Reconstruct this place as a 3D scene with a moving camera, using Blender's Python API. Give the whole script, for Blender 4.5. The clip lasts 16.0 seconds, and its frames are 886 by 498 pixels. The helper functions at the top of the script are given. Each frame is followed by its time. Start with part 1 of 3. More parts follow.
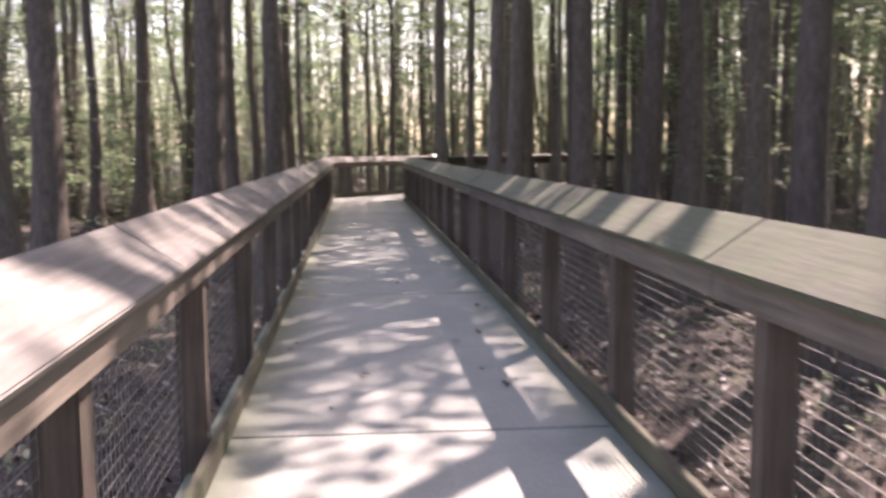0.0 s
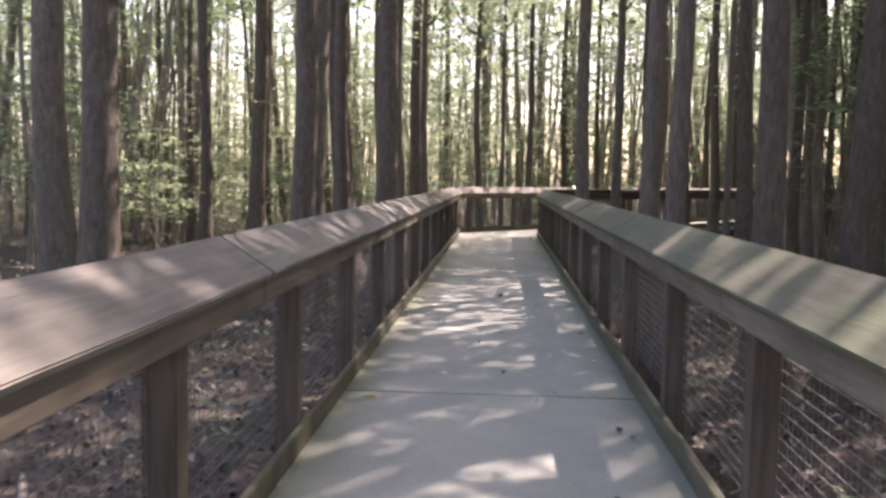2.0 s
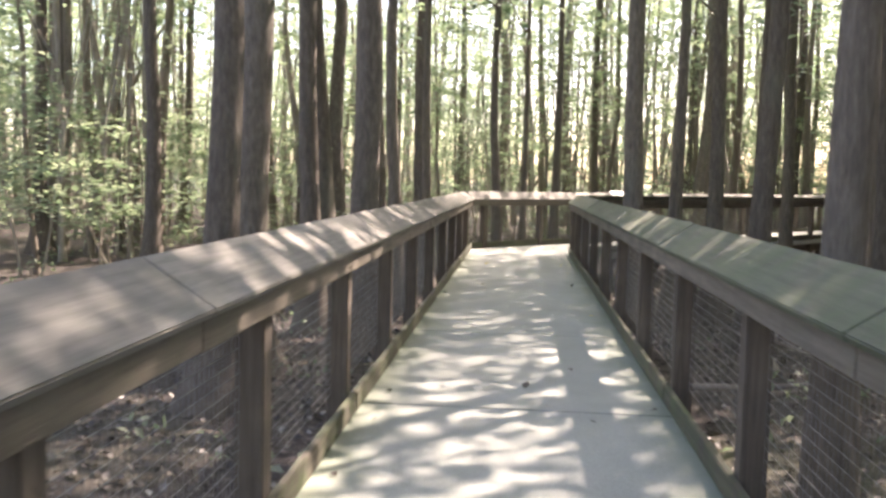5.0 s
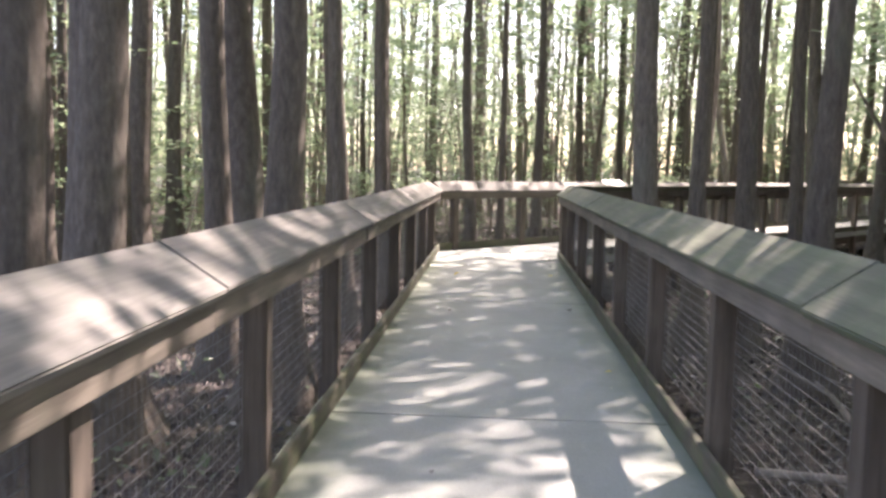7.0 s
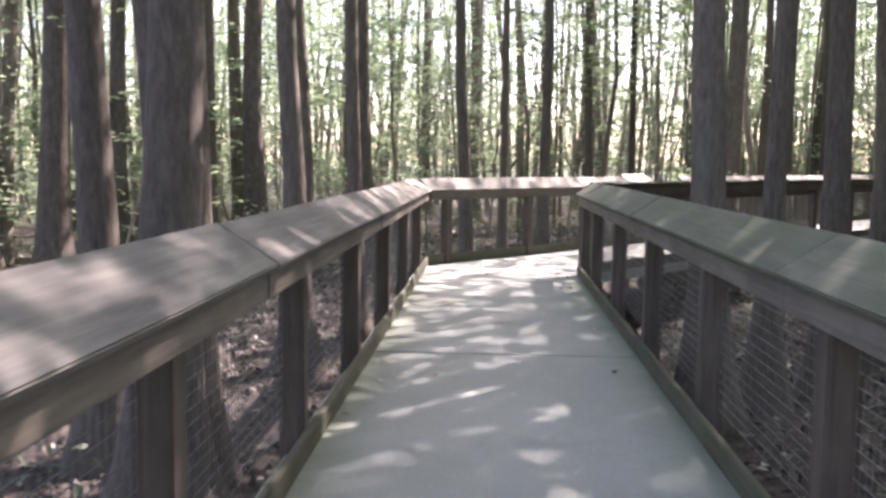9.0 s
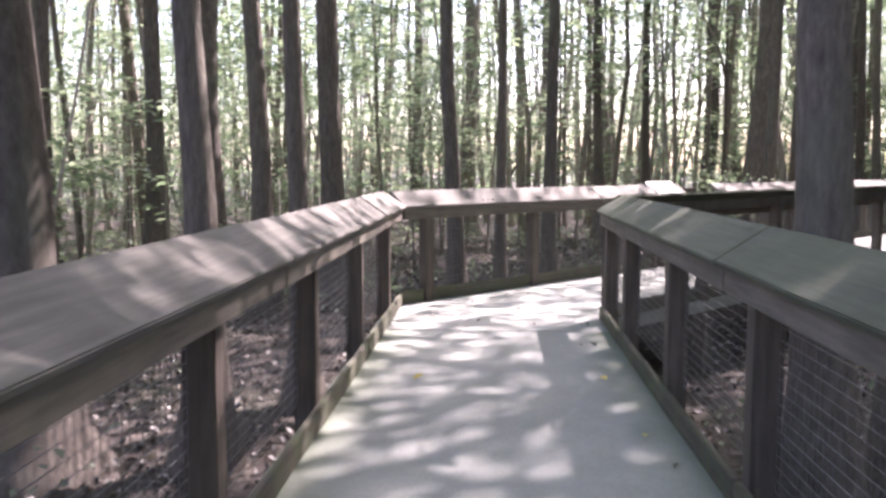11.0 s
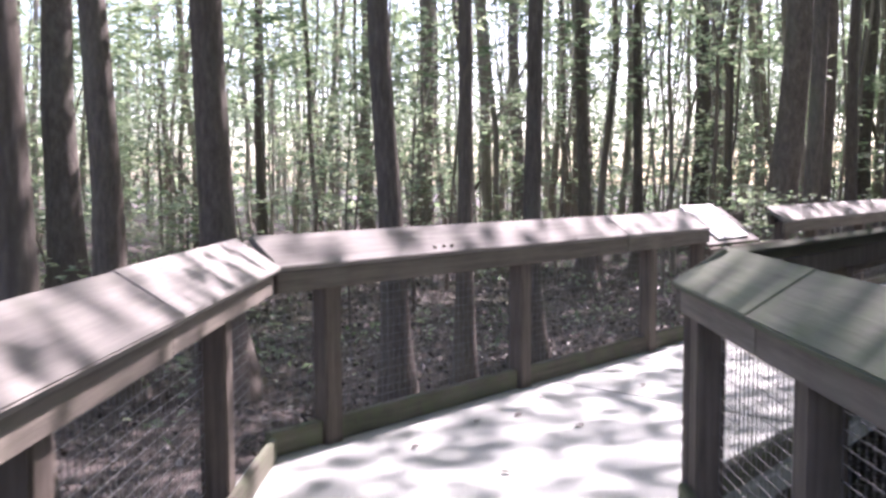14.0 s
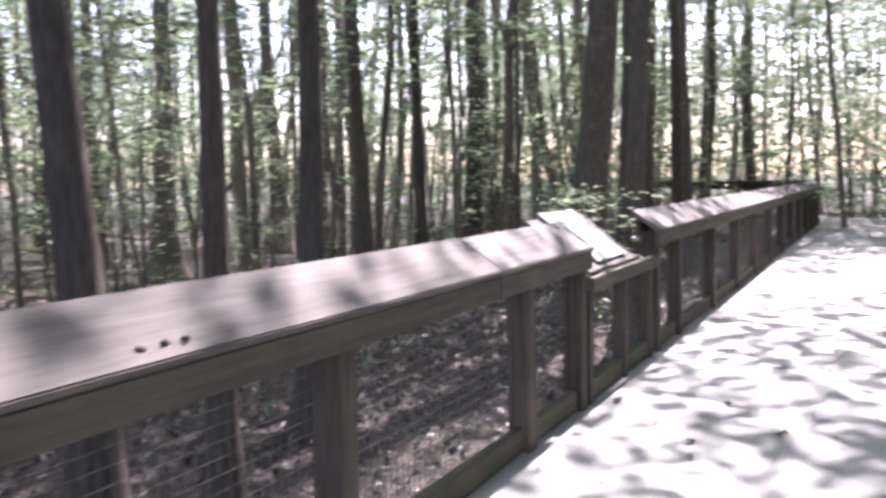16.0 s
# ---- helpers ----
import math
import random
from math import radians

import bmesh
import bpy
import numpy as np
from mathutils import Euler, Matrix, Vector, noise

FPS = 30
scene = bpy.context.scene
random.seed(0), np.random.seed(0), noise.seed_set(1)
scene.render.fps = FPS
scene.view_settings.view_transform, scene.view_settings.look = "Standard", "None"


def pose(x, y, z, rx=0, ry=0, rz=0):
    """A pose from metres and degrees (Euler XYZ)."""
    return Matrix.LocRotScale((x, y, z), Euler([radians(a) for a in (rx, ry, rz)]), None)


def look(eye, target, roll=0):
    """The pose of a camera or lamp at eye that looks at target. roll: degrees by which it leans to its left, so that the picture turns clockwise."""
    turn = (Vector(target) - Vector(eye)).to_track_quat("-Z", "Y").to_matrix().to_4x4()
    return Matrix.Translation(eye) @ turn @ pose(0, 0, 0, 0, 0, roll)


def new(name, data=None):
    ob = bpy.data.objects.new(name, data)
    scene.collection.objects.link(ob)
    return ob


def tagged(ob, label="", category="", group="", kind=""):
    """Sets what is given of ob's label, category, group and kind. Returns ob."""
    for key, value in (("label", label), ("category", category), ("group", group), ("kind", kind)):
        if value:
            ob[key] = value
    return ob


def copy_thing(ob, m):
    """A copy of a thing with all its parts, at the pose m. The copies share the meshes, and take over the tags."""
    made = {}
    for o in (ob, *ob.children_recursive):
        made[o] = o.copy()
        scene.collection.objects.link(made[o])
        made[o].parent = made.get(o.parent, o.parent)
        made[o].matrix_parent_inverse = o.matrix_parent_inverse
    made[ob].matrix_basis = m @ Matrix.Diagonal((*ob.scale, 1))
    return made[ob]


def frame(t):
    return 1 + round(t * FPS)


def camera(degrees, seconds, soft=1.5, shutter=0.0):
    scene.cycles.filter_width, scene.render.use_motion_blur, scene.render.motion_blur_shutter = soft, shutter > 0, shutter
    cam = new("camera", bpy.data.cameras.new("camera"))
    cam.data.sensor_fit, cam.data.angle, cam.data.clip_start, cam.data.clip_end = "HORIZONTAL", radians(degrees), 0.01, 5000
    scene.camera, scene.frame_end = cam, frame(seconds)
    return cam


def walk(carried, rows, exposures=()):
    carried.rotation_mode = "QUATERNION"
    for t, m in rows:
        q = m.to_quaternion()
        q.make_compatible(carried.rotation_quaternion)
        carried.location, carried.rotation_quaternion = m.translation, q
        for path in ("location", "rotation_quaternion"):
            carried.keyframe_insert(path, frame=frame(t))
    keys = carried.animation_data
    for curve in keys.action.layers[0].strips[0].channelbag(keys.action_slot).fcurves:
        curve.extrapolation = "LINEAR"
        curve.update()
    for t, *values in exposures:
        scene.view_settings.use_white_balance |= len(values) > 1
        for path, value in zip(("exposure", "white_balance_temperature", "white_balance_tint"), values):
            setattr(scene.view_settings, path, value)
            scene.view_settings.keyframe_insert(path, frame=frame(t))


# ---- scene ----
cam = camera(52.0, 16.0, soft=2.9, shutter=0.5)
PATH = [
    (0.0, 0.164, 0.030, 1.483, -5.41, -6.37, -0.15),
    (0.5, 0.345, 0.716, 1.480, 0.63, -5.49, 0.76),
    (1.0, 0.450, 1.449, 1.509, 3.46, -4.88, 1.05),
    (1.5, 0.552, 2.217, 1.495, 4.07, -3.83, 1.45),
    (2.0, 0.539, 3.035, 1.493, 3.52, -4.58, 1.02),
    (2.5, 0.576, 3.799, 1.504, 4.37, -4.89, 1.56),
    (3.0, 0.537, 4.674, 1.509, 3.48, -5.63, 1.33),
    (3.5, 0.564, 5.413, 1.459, 4.10, -5.48, 1.13),
    (4.0, 0.514, 6.204, 1.490, 5.30, -4.31, 1.21),
    (6.5, 0.469, 10.446, 1.478, 3.38, -4.95, 1.59),
    (7.0, 0.448, 11.281, 1.493, 3.20, -5.25, 1.32),
    (7.5, 0.437, 12.044, 1.473, 3.18, -6.25, 0.75),
    (8.0, 0.410, 12.760, 1.464, 2.30, -6.93, 0.44),
    (8.5, 0.432, 13.628, 1.471, 2.97, -5.72, 0.28),
    (9.0, 0.381, 14.455, 1.472, 3.05, -5.59, 0.74),
    (11.5, 0.466, 18.355, 1.481, 3.07, -4.83, 0.06),
    (12.0, 0.459, 19.285, 1.496, 2.82, -3.83, 0.24),
    (12.5, 0.497, 20.080, 1.495, 2.39, -3.43, 0.71),
    (13.0, 0.467, 20.767, 1.502, 1.95, -3.79, 0.56),
    (13.5, 0.499, 21.588, 1.511, 1.36, -3.93, 0.30),
    (14.0, 0.473, 22.208, 1.519, 0.70, -4.33, -0.22),
    (14.5, 0.452, 23.076, 1.530, -1.03, -3.98, 0.65),
    (15.0, 0.385, 23.890, 1.534, -3.72, -4.06, 0.01),
    (15.5, 0.435, 24.683, 1.572, -7.89, -4.84, 0.29),
    (16.0, 0.522, 25.555, 1.522, -14.69, -4.54, -1.13),
]
walk(cam, [(t, pose(x, y, z, 90 + pitch, 0, yaw) @ pose(0, 0, 0, 0, 0, roll)) for t, x, y, z, yaw, pitch, roll in PATH],
     exposures=[(0.0, 1.7, 7250, 38), (1.5, 1.6, 7300, 36), (2.5, 2.05, 7500, 30), (4.0, 2.35, 7650, 24), (6.5, 2.35, 7150, 28), (9.0, 2.25, 6700, 32), (12.0, 2.2, 6350, 37), (14.5, 2.1, 6150, 37), (16.0, 1.95, 6150, 37)])

# ---- world, sun, exposure ----
SUN_ELEV, SUN_AZ = 48.5, 40.0          # azimuth in degrees clockwise from +y (straight ahead)
world = bpy.data.worlds.new("forest_sky")
scene.world = world
world.use_nodes = True
wn = world.node_tree.nodes
sky = wn.new("ShaderNodeTexSky")
sky.sky_type, sky.sun_disc, sky.dust_density = "NISHITA", False, 2.0
sky.sun_elevation, sky.sun_rotation = radians(SUN_ELEV), radians(SUN_AZ)
world.node_tree.links.new(sky.outputs[0], wn["Background"].inputs[0])
wn["Background"].inputs[1].default_value = 0.15
sun = new("sun", bpy.data.lights.new("sun", "SUN"))
sun.data.energy, sun.data.angle, sun.data.color = 5.0, radians(0.53), (1.0, 0.95, 0.88)
sun_from = Vector((math.sin(radians(SUN_AZ)) * math.cos(radians(SUN_ELEV)), math.cos(radians(SUN_AZ)) * math.cos(radians(SUN_ELEV)), math.sin(radians(SUN_ELEV))))
sun.matrix_world = look(sun_from * 60, (0, 0, 0))


# ---- materials ----
def material(name, build):
    m = bpy.data.materials.new(name)
    m.use_nodes = True
    nt = m.node_tree
    nt.nodes.clear()
    out = nt.nodes.new("ShaderNodeOutputMaterial")

    def node(kind, inputs=(), operation="", data_type="", blend_type=""):
        n = nt.nodes.new(kind)
        if operation:
            n.operation = operation
        if data_type:
            n.data_type = data_type
        if blend_type:
            n.blend_type = blend_type
        for k, v in (inputs.items() if inputs else ()):
            if isinstance(v, bpy.types.NodeSocket):
                nt.links.new(v, n.inputs[k])
            else:
                n.inputs[k].default_value = v
        return n

    shader = build(node)
    nt.links.new(shader, out.inputs[0])
    return m


def ramp(node, fac, stops):
    r = node("ShaderNodeValToRGB", {0: fac})
    e = r.color_ramp.elements
    while len(e) < len(stops):
        e.new(0.5)
    for s, (p, c) in zip(e, stops):
        s.position, s.color = p, (*c, 1)
    return r.outputs[0]


def mix(node, fac, a, b, blend="MIX"):
    n = node("ShaderNodeMix", data_type="RGBA", blend_type=blend)
    for k, v in ((0, fac), (6, a), (7, b)):
        if isinstance(v, bpy.types.NodeSocket):
            n.id_data.links.new(v, n.inputs[k])
        else:
            n.inputs[k].default_value = v if k == 0 else (*v, 1)
    return n.outputs[2]


def coords(node, scale, loc_random=True):
    """Object coordinates, shifted for each object, at a scale per axis."""
    tc = node("ShaderNodeTexCoord").outputs["Object"]
    if loc_random:
        info = node("ShaderNodeObjectInfo").outputs["Random"]
        add = node("ShaderNodeVectorMath", {0: tc, 1: node("ShaderNodeMath", {0: info, 1: 37.0}, operation="MULTIPLY").outputs[0]}, operation="ADD")
        tc = add.outputs[0]
    return node("ShaderNodeVectorMath", {0: tc, 1: scale}, operation="MULTIPLY").outputs[0]


def noise_of(node, vec, scale, detail=4.0, rough=0.6):
    return node("ShaderNodeTexNoise", {"Vector": vec, "Scale": scale, "Detail": detail, "Roughness": rough}).outputs["Fac"]


def wood(name, dark, light, moss, moss_amount, along):
    """Weathered timber: grain stretched along one axis, blotches, a moss film."""
    def build(node):
        s = [30.0, 30.0, 30.0]
        s[along] = 1.6
        grain = noise_of(node, coords(node, s), 1.0, 5.0, 0.65)
        blot = noise_of(node, coords(node, (1, 1, 1)), 2.3, 4.0, 0.6)
        c = ramp(node, grain, [(0.28, dark), (0.5, tuple((a + b) / 2 for a, b in zip(dark, light))), (0.72, light)])
        c = mix(node, ramp(node, blot, [(0.35, (0.42,) * 3), (0.72, (0.0,) * 3)]), c, tuple(v * 0.45 for v in dark))
        rnd = node("ShaderNodeObjectInfo").outputs["Random"]
        c = mix(node, 1.0, c, ramp(node, rnd, [(0.0, (0.78, 0.76, 0.74)), (1.0, (1.0, 1.0, 1.0))]), "MULTIPLY")
        film = noise_of(node, coords(node, (1, 1, 1)), 4.5, 6.0, 0.7)
        c = mix(node, ramp(node, film, [(0.62 - 0.35 * moss_amount, (0,) * 3), (0.85 - 0.3 * moss_amount, (min(1.0, moss_amount * 1.3),) * 3)]), c, moss)
        bump = node("ShaderNodeBump", {"Height": grain, "Strength": 0.5, "Distance": 0.006})
        return node("ShaderNodeBsdfPrincipled", {"Base Color": c, "Roughness": 0.82, "Normal": bump.outputs[0]}).outputs[0]
    return material(name, build)


M_CAP = wood("weathered_cap_timber", (0.155, 0.147, 0.132), (0.33, 0.312, 0.282), (0.135, 0.14, 0.108), 0.4, 1)
M_CAP_MOSS = wood("mossy_cap_timber", (0.085, 0.09, 0.066), (0.18, 0.185, 0.14), (0.082, 0.108, 0.058), 0.65, 1)
M_RAIL = wood("tan_rail_timber", (0.13, 0.112, 0.09), (0.29, 0.252, 0.205), (0.15, 0.15, 0.105), 0.35, 1)
M_POST = wood("brown_post_timber", (0.075, 0.06, 0.049), (0.21, 0.172, 0.14), (0.14, 0.135, 0.09), 0.25, 2)
M_CURB = wood("mossy_curb_timber", (0.075, 0.066, 0.05), (0.19, 0.168, 0.13), (0.09, 0.12, 0.055), 0.6, 1)
M_BEAM = wood("dark_beam_timber", (0.06, 0.05, 0.04), (0.16, 0.13, 0.10), (0.1, 0.12, 0.06), 0.3, 1)


def concrete(node):
    v = coords(node, (1, 1, 1))
    big = noise_of(node, v, 0.8, 5.0, 0.6)
    fine = noise_of(node, v, 60.0, 4.0, 0.7)
    brush = noise_of(node, coords(node, (6, 160, 1)), 1.0, 3.0, 0.6)
    c = ramp(node, big, [(0.3, (0.225, 0.243, 0.215)), (0.7, (0.325, 0.345, 0.304))])
    c = mix(node, 0.35, c, ramp(node, fine, [(0.3, (0.225, 0.225, 0.22)), (0.7, (0.47, 0.47, 0.455))]))
    stain = noise_of(node, v, 2.6, 6.0, 0.75)
    c = mix(node, ramp(node, stain, [(0.52, (0,) * 3), (0.75, (0.45,) * 3)]), c, (0.22, 0.245, 0.2))
    bump = node("ShaderNodeBump", {"Height": mix(node, 0.5, brush, fine), "Strength": 0.35, "Distance": 0.004})
    return node("ShaderNodeBsdfPrincipled", {"Base Color": c, "Roughness": 0.8, "Normal": bump.outputs[0]}).outputs[0]


M_DECK = material("brushed_concrete", concrete)


def mossy_concrete(node):
    """The same concrete with a green film creeping in from both kerbs of the first leg."""
    shader = concrete(node)
    bsdf = shader.node
    v = node("ShaderNodeTexCoord").outputs["Object"]
    x = node("ShaderNodeSeparateXYZ", {0: v}).outputs[0]
    edge = node("ShaderNodeMath", {0: node("ShaderNodeMath", {0: x, 1: 0.504}, operation="SUBTRACT").outputs[0]}, operation="ABSOLUTE").outputs[0]
    rag = node("ShaderNodeMath", {0: noise_of(node, v, 3.0, 6.0, 0.7), 1: 0.5}, operation="MULTIPLY").outputs[0]
    amount = node("ShaderNodeMath", {0: edge, 1: rag}, operation="ADD").outputs[0]
    c = bsdf.inputs["Base Color"].links[0].from_socket
    span = node("ShaderNodeMapRange", {0: amount, 1: 0.92, 2: 1.3, 3: 0.0, 4: 0.62}).outputs[0]
    c = mix(node, span, c, (0.13, 0.17, 0.10))
    bsdf.id_data.links.new(c, bsdf.inputs["Base Color"])
    return shader


M_DECK_MOSS = material("mossy_brushed_concrete", mossy_concrete)


def wire_metal(node):
    n = noise_of(node, coords(node, (1, 1, 1)), 25.0)
    c = ramp(node, n, [(0.35, (0.12, 0.117, 0.115)), (0.7, (0.3, 0.295, 0.29))])
    return node("ShaderNodeBsdfPrincipled", {"Base Color": c, "Metallic": 0.55, "Roughness": 0.42}).outputs[0]


M_WIRE = material("galvanised_wire", wire_metal)


def bark(node):
    ridges = noise_of(node, coords(node, (11, 11, 3.4)), 1.6, 8.0, 0.75)
    patch = noise_of(node, coords(node, (1, 1, 0.35)), 1.8, 4.0, 0.6)
    c = ramp(node, ridges, [(0.28, (0.066, 0.058, 0.051)), (0.5, (0.14, 0.124, 0.11)), (0.76, (0.26, 0.235, 0.212))])
    rnd = node("ShaderNodeObjectInfo").outputs["Random"]
    c = mix(node, 1.0, c, ramp(node, rnd, [(0.0, (0.7, 0.66, 0.64)), (0.5, (0.95, 0.9, 0.84)), (1.0, (1.2, 1.17, 1.1))]), "MULTIPLY")
    c = mix(node, ramp(node, patch, [(0.55, (0,) * 3), (0.75, (0.5,) * 3)]), c, (0.16, 0.17, 0.13))
    bump = node("ShaderNodeBump", {"Height": ridges, "Strength": 0.9, "Distance": 0.03})
    return node("ShaderNodeBsdfPrincipled", {"Base Color": c, "Roughness": 0.9, "Normal": bump.outputs[0]}).outputs[0]


M_BARK = material("ridged_bark", bark)


# far trunks only: naturally pale bark, with distance haze put into its colour too
def haze_pale_bark(node):
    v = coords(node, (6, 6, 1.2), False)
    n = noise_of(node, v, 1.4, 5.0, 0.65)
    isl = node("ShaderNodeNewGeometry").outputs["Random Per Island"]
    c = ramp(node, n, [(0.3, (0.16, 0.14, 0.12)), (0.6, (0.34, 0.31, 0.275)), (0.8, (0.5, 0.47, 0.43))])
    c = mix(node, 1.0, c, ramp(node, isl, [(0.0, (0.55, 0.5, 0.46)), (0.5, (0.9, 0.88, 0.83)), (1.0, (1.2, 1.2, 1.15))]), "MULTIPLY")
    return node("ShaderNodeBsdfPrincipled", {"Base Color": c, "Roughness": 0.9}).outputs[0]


M_BARK_HAZE_PALE = material("haze_pale_grey_bark", haze_pale_bark)


def leaf(stops, through_share):
    def build(node):
        isl = node("ShaderNodeNewGeometry").outputs["Random Per Island"]
        c = ramp(node, isl, stops)
        d = node("ShaderNodeBsdfPrincipled", {"Base Color": c, "Roughness": 0.5})
        t = node("ShaderNodeBsdfTranslucent", {"Color": mix(node, 1.0, c, (1.42, 1.52, 1.18), "MULTIPLY")})
        return node("ShaderNodeMixShader", {0: through_share, 1: d.outputs[0], 2: t.outputs[0]}).outputs[0]
    return build


M_LEAF = material("broad_leaf", leaf([(0.0, (0.105, 0.15, 0.1)), (0.5, (0.19, 0.24, 0.178)), (1.0, (0.365, 0.40, 0.32))], 0.55))
M_YELLOW = material("yellow_leaf", leaf([(0.0, (0.45, 0.33, 0.05)), (1.0, (0.55, 0.42, 0.08))], 0.15))
M_LITTER = material("fallen_leaf", leaf([(0.0, (0.025, 0.02, 0.018)), (0.6, (0.075, 0.061, 0.053)), (0.88, (0.17, 0.146, 0.127)), (1.0, (0.45, 0.42, 0.38))], 0.08))


def soil(node):
    v = coords(node, (1, 1, 1), False)
    a = noise_of(node, v, 0.35, 5.0, 0.6)
    b = noise_of(node, v, 9.0, 8.0, 0.75)
    c = ramp(node, b, [(0.3, (0.025, 0.02, 0.018)), (0.5, (0.075, 0.06, 0.052)), (0.68, (0.19, 0.158, 0.138))])
    c = mix(node, ramp(node, a, [(0.5, (0,) * 3), (0.7, (0.6,) * 3)]), c, (0.10, 0.11, 0.06))
    bump = node("ShaderNodeBump", {"Height": b, "Strength": 1.0, "Distance": 0.05})
    return node("ShaderNodeBsdfPrincipled", {"Base Color": c, "Roughness": 0.95, "Normal": bump.outputs[0]}).outputs[0]


M_SOIL = material("leaf_mould_soil", soil)


def painted(c0, c1, rough):
    def build(node):
        n = noise_of(node, coords(node, (1, 1, 1)), 14.0, 5.0, 0.65)
        return node("ShaderNodeBsdfPrincipled", {"Base Color": ramp(node, n, [(0.35, c0), (0.65, c1)]), "Roughness": rough}).outputs[0]
    return build


M_PANEL = material("white_sign_panel", painted((0.62, 0.62, 0.6), (0.8, 0.8, 0.78), 0.35))
M_INK = material("faded_ink", painted((0.45, 0.46, 0.47), (0.55, 0.55, 0.56), 0.5))

M_DEADWOOD = wood("pale_dead_wood", (0.22, 0.19, 0.16), (0.48, 0.43, 0.38), (0.2, 0.2, 0.15), 0.15, 0)

# ---- mesh helpers ----
def mesh_from(name, verts, faces, mat, smooth=False):
    me = bpy.data.meshes.new(name)
    me.from_pydata(verts, [], faces)
    me.materials.append(mat)
    if smooth:
        me.shade_smooth()
    return me


def part(name, me, parent, label=""):
    ob = new(name, me)
    ob.parent = parent
    if label:
        ob["label"] = label
    return ob


def thing(name, m, label, category, group="", kind=""):
    ob = new(name)
    ob.matrix_world = m
    return tagged(ob, label, category, group, kind)


def board_mesh(name, sx, sy, sz, mat, bevel=0.006, rough=0.0, cuts=0, seed=0):
    """A timber with bevelled edges, centred on its origin; long ones get cuts along y and a slight waver."""
    bm = bmesh.new()
    bmesh.ops.create_cube(bm, size=1.0)
    bmesh.ops.scale(bm, vec=(sx, sy, sz), verts=bm.verts)
    if cuts:
        es = [e for e in bm.edges if abs(e.verts[0].co.y - e.verts[1].co.y) > 0.5 * sy]
        bmesh.ops.subdivide_edges(bm, edges=es, cuts=cuts, use_grid_fill=True)
    bmesh.ops.bevel(bm, geom=[e for e in bm.edges if len(e.link_faces) == 2 and e.calc_face_angle() > 0.5], offset=bevel, segments=2, affect="EDGES")
    if rough:
        for v in bm.verts:
            n = noise.noise_vector(v.co * 1.3 + Vector((seed * 7.1, 0, 0)))
            v.co += Vector((n.x * rough, 0, n.z * rough))
    me = bpy.data.meshes.new(name)
    bm.to_mesh(me)
    bm.free()
    me.materials.append(mat)
    return me


def wire_panel_mesh(width, height, pitch_x, pitch_z, r=0.0013):
    """Welded wire: square rods along y and z in the plane x = 0."""
    verts, faces = [], []

    def rod(a, b, axis, off):
        i = len(verts)
        for p in (a, b):
            for u, w in ((-r, -r), (r, -r), (r, r), (-r, r)):
                verts.append((u + off, p[1] + (w if axis == 2 else 0), p[2] + (w if axis == 1 else 0)))
        for k in range(4):
            faces.append((i + k, i + (k + 1) % 4, i + 4 + (k + 1) % 4, i + 4 + k))

    n = int(width / pitch_x)
    for k in range(n + 1):
        y = -width / 2 + width * k / n
        rod((0, y, 0), (0, y, height), 2, 0.0)
    n = int(height / pitch_z)
    for k in range(n + 1):
        z = height * k / n
        rod((0, -width / 2, z), (0, width / 2, z), 1, -2 * r)
    return mesh_from("wire_panel", verts, faces, M_WIRE)


# ---- railings ----
# A railing is built along its own +y, with the walk on its +x side (mirror = -1: on its -x side); z = 0 is the deck.
PITCH = 1.833
POST, RAIL_T = 0.125, 0.04
CAP_IN_Z, CAP_OUT_Z, CAP_IN_X, CAP_OUT_X = 1.06, 1.222, 0.048, -0.202
POST_TOP = 1.04
post_meshes = [board_mesh("post", POST, 2.0, POST, M_POST, 0.008, 0.004, 3, s) for s in range(3)]
for pm in post_meshes:
    pm.transform(Matrix.Rotation(radians(90), 4, "X"))
    pm.transform(Matrix.Translation((0, 0, POST_TOP - 1.0)))
panel_cache, board_cache = {}, {}


def board(name, sx, sy, sz, mat, cuts, seed):
    key = (name, round(sx, 3), round(sy, 3), round(sz, 3), mat.name, seed % 3)
    if key not in board_cache:
        board_cache[key] = board_mesh(name, sx, sy, sz, mat, 0.006, 0.004, cuts, seed % 3 + 5)
    return board_cache[key]


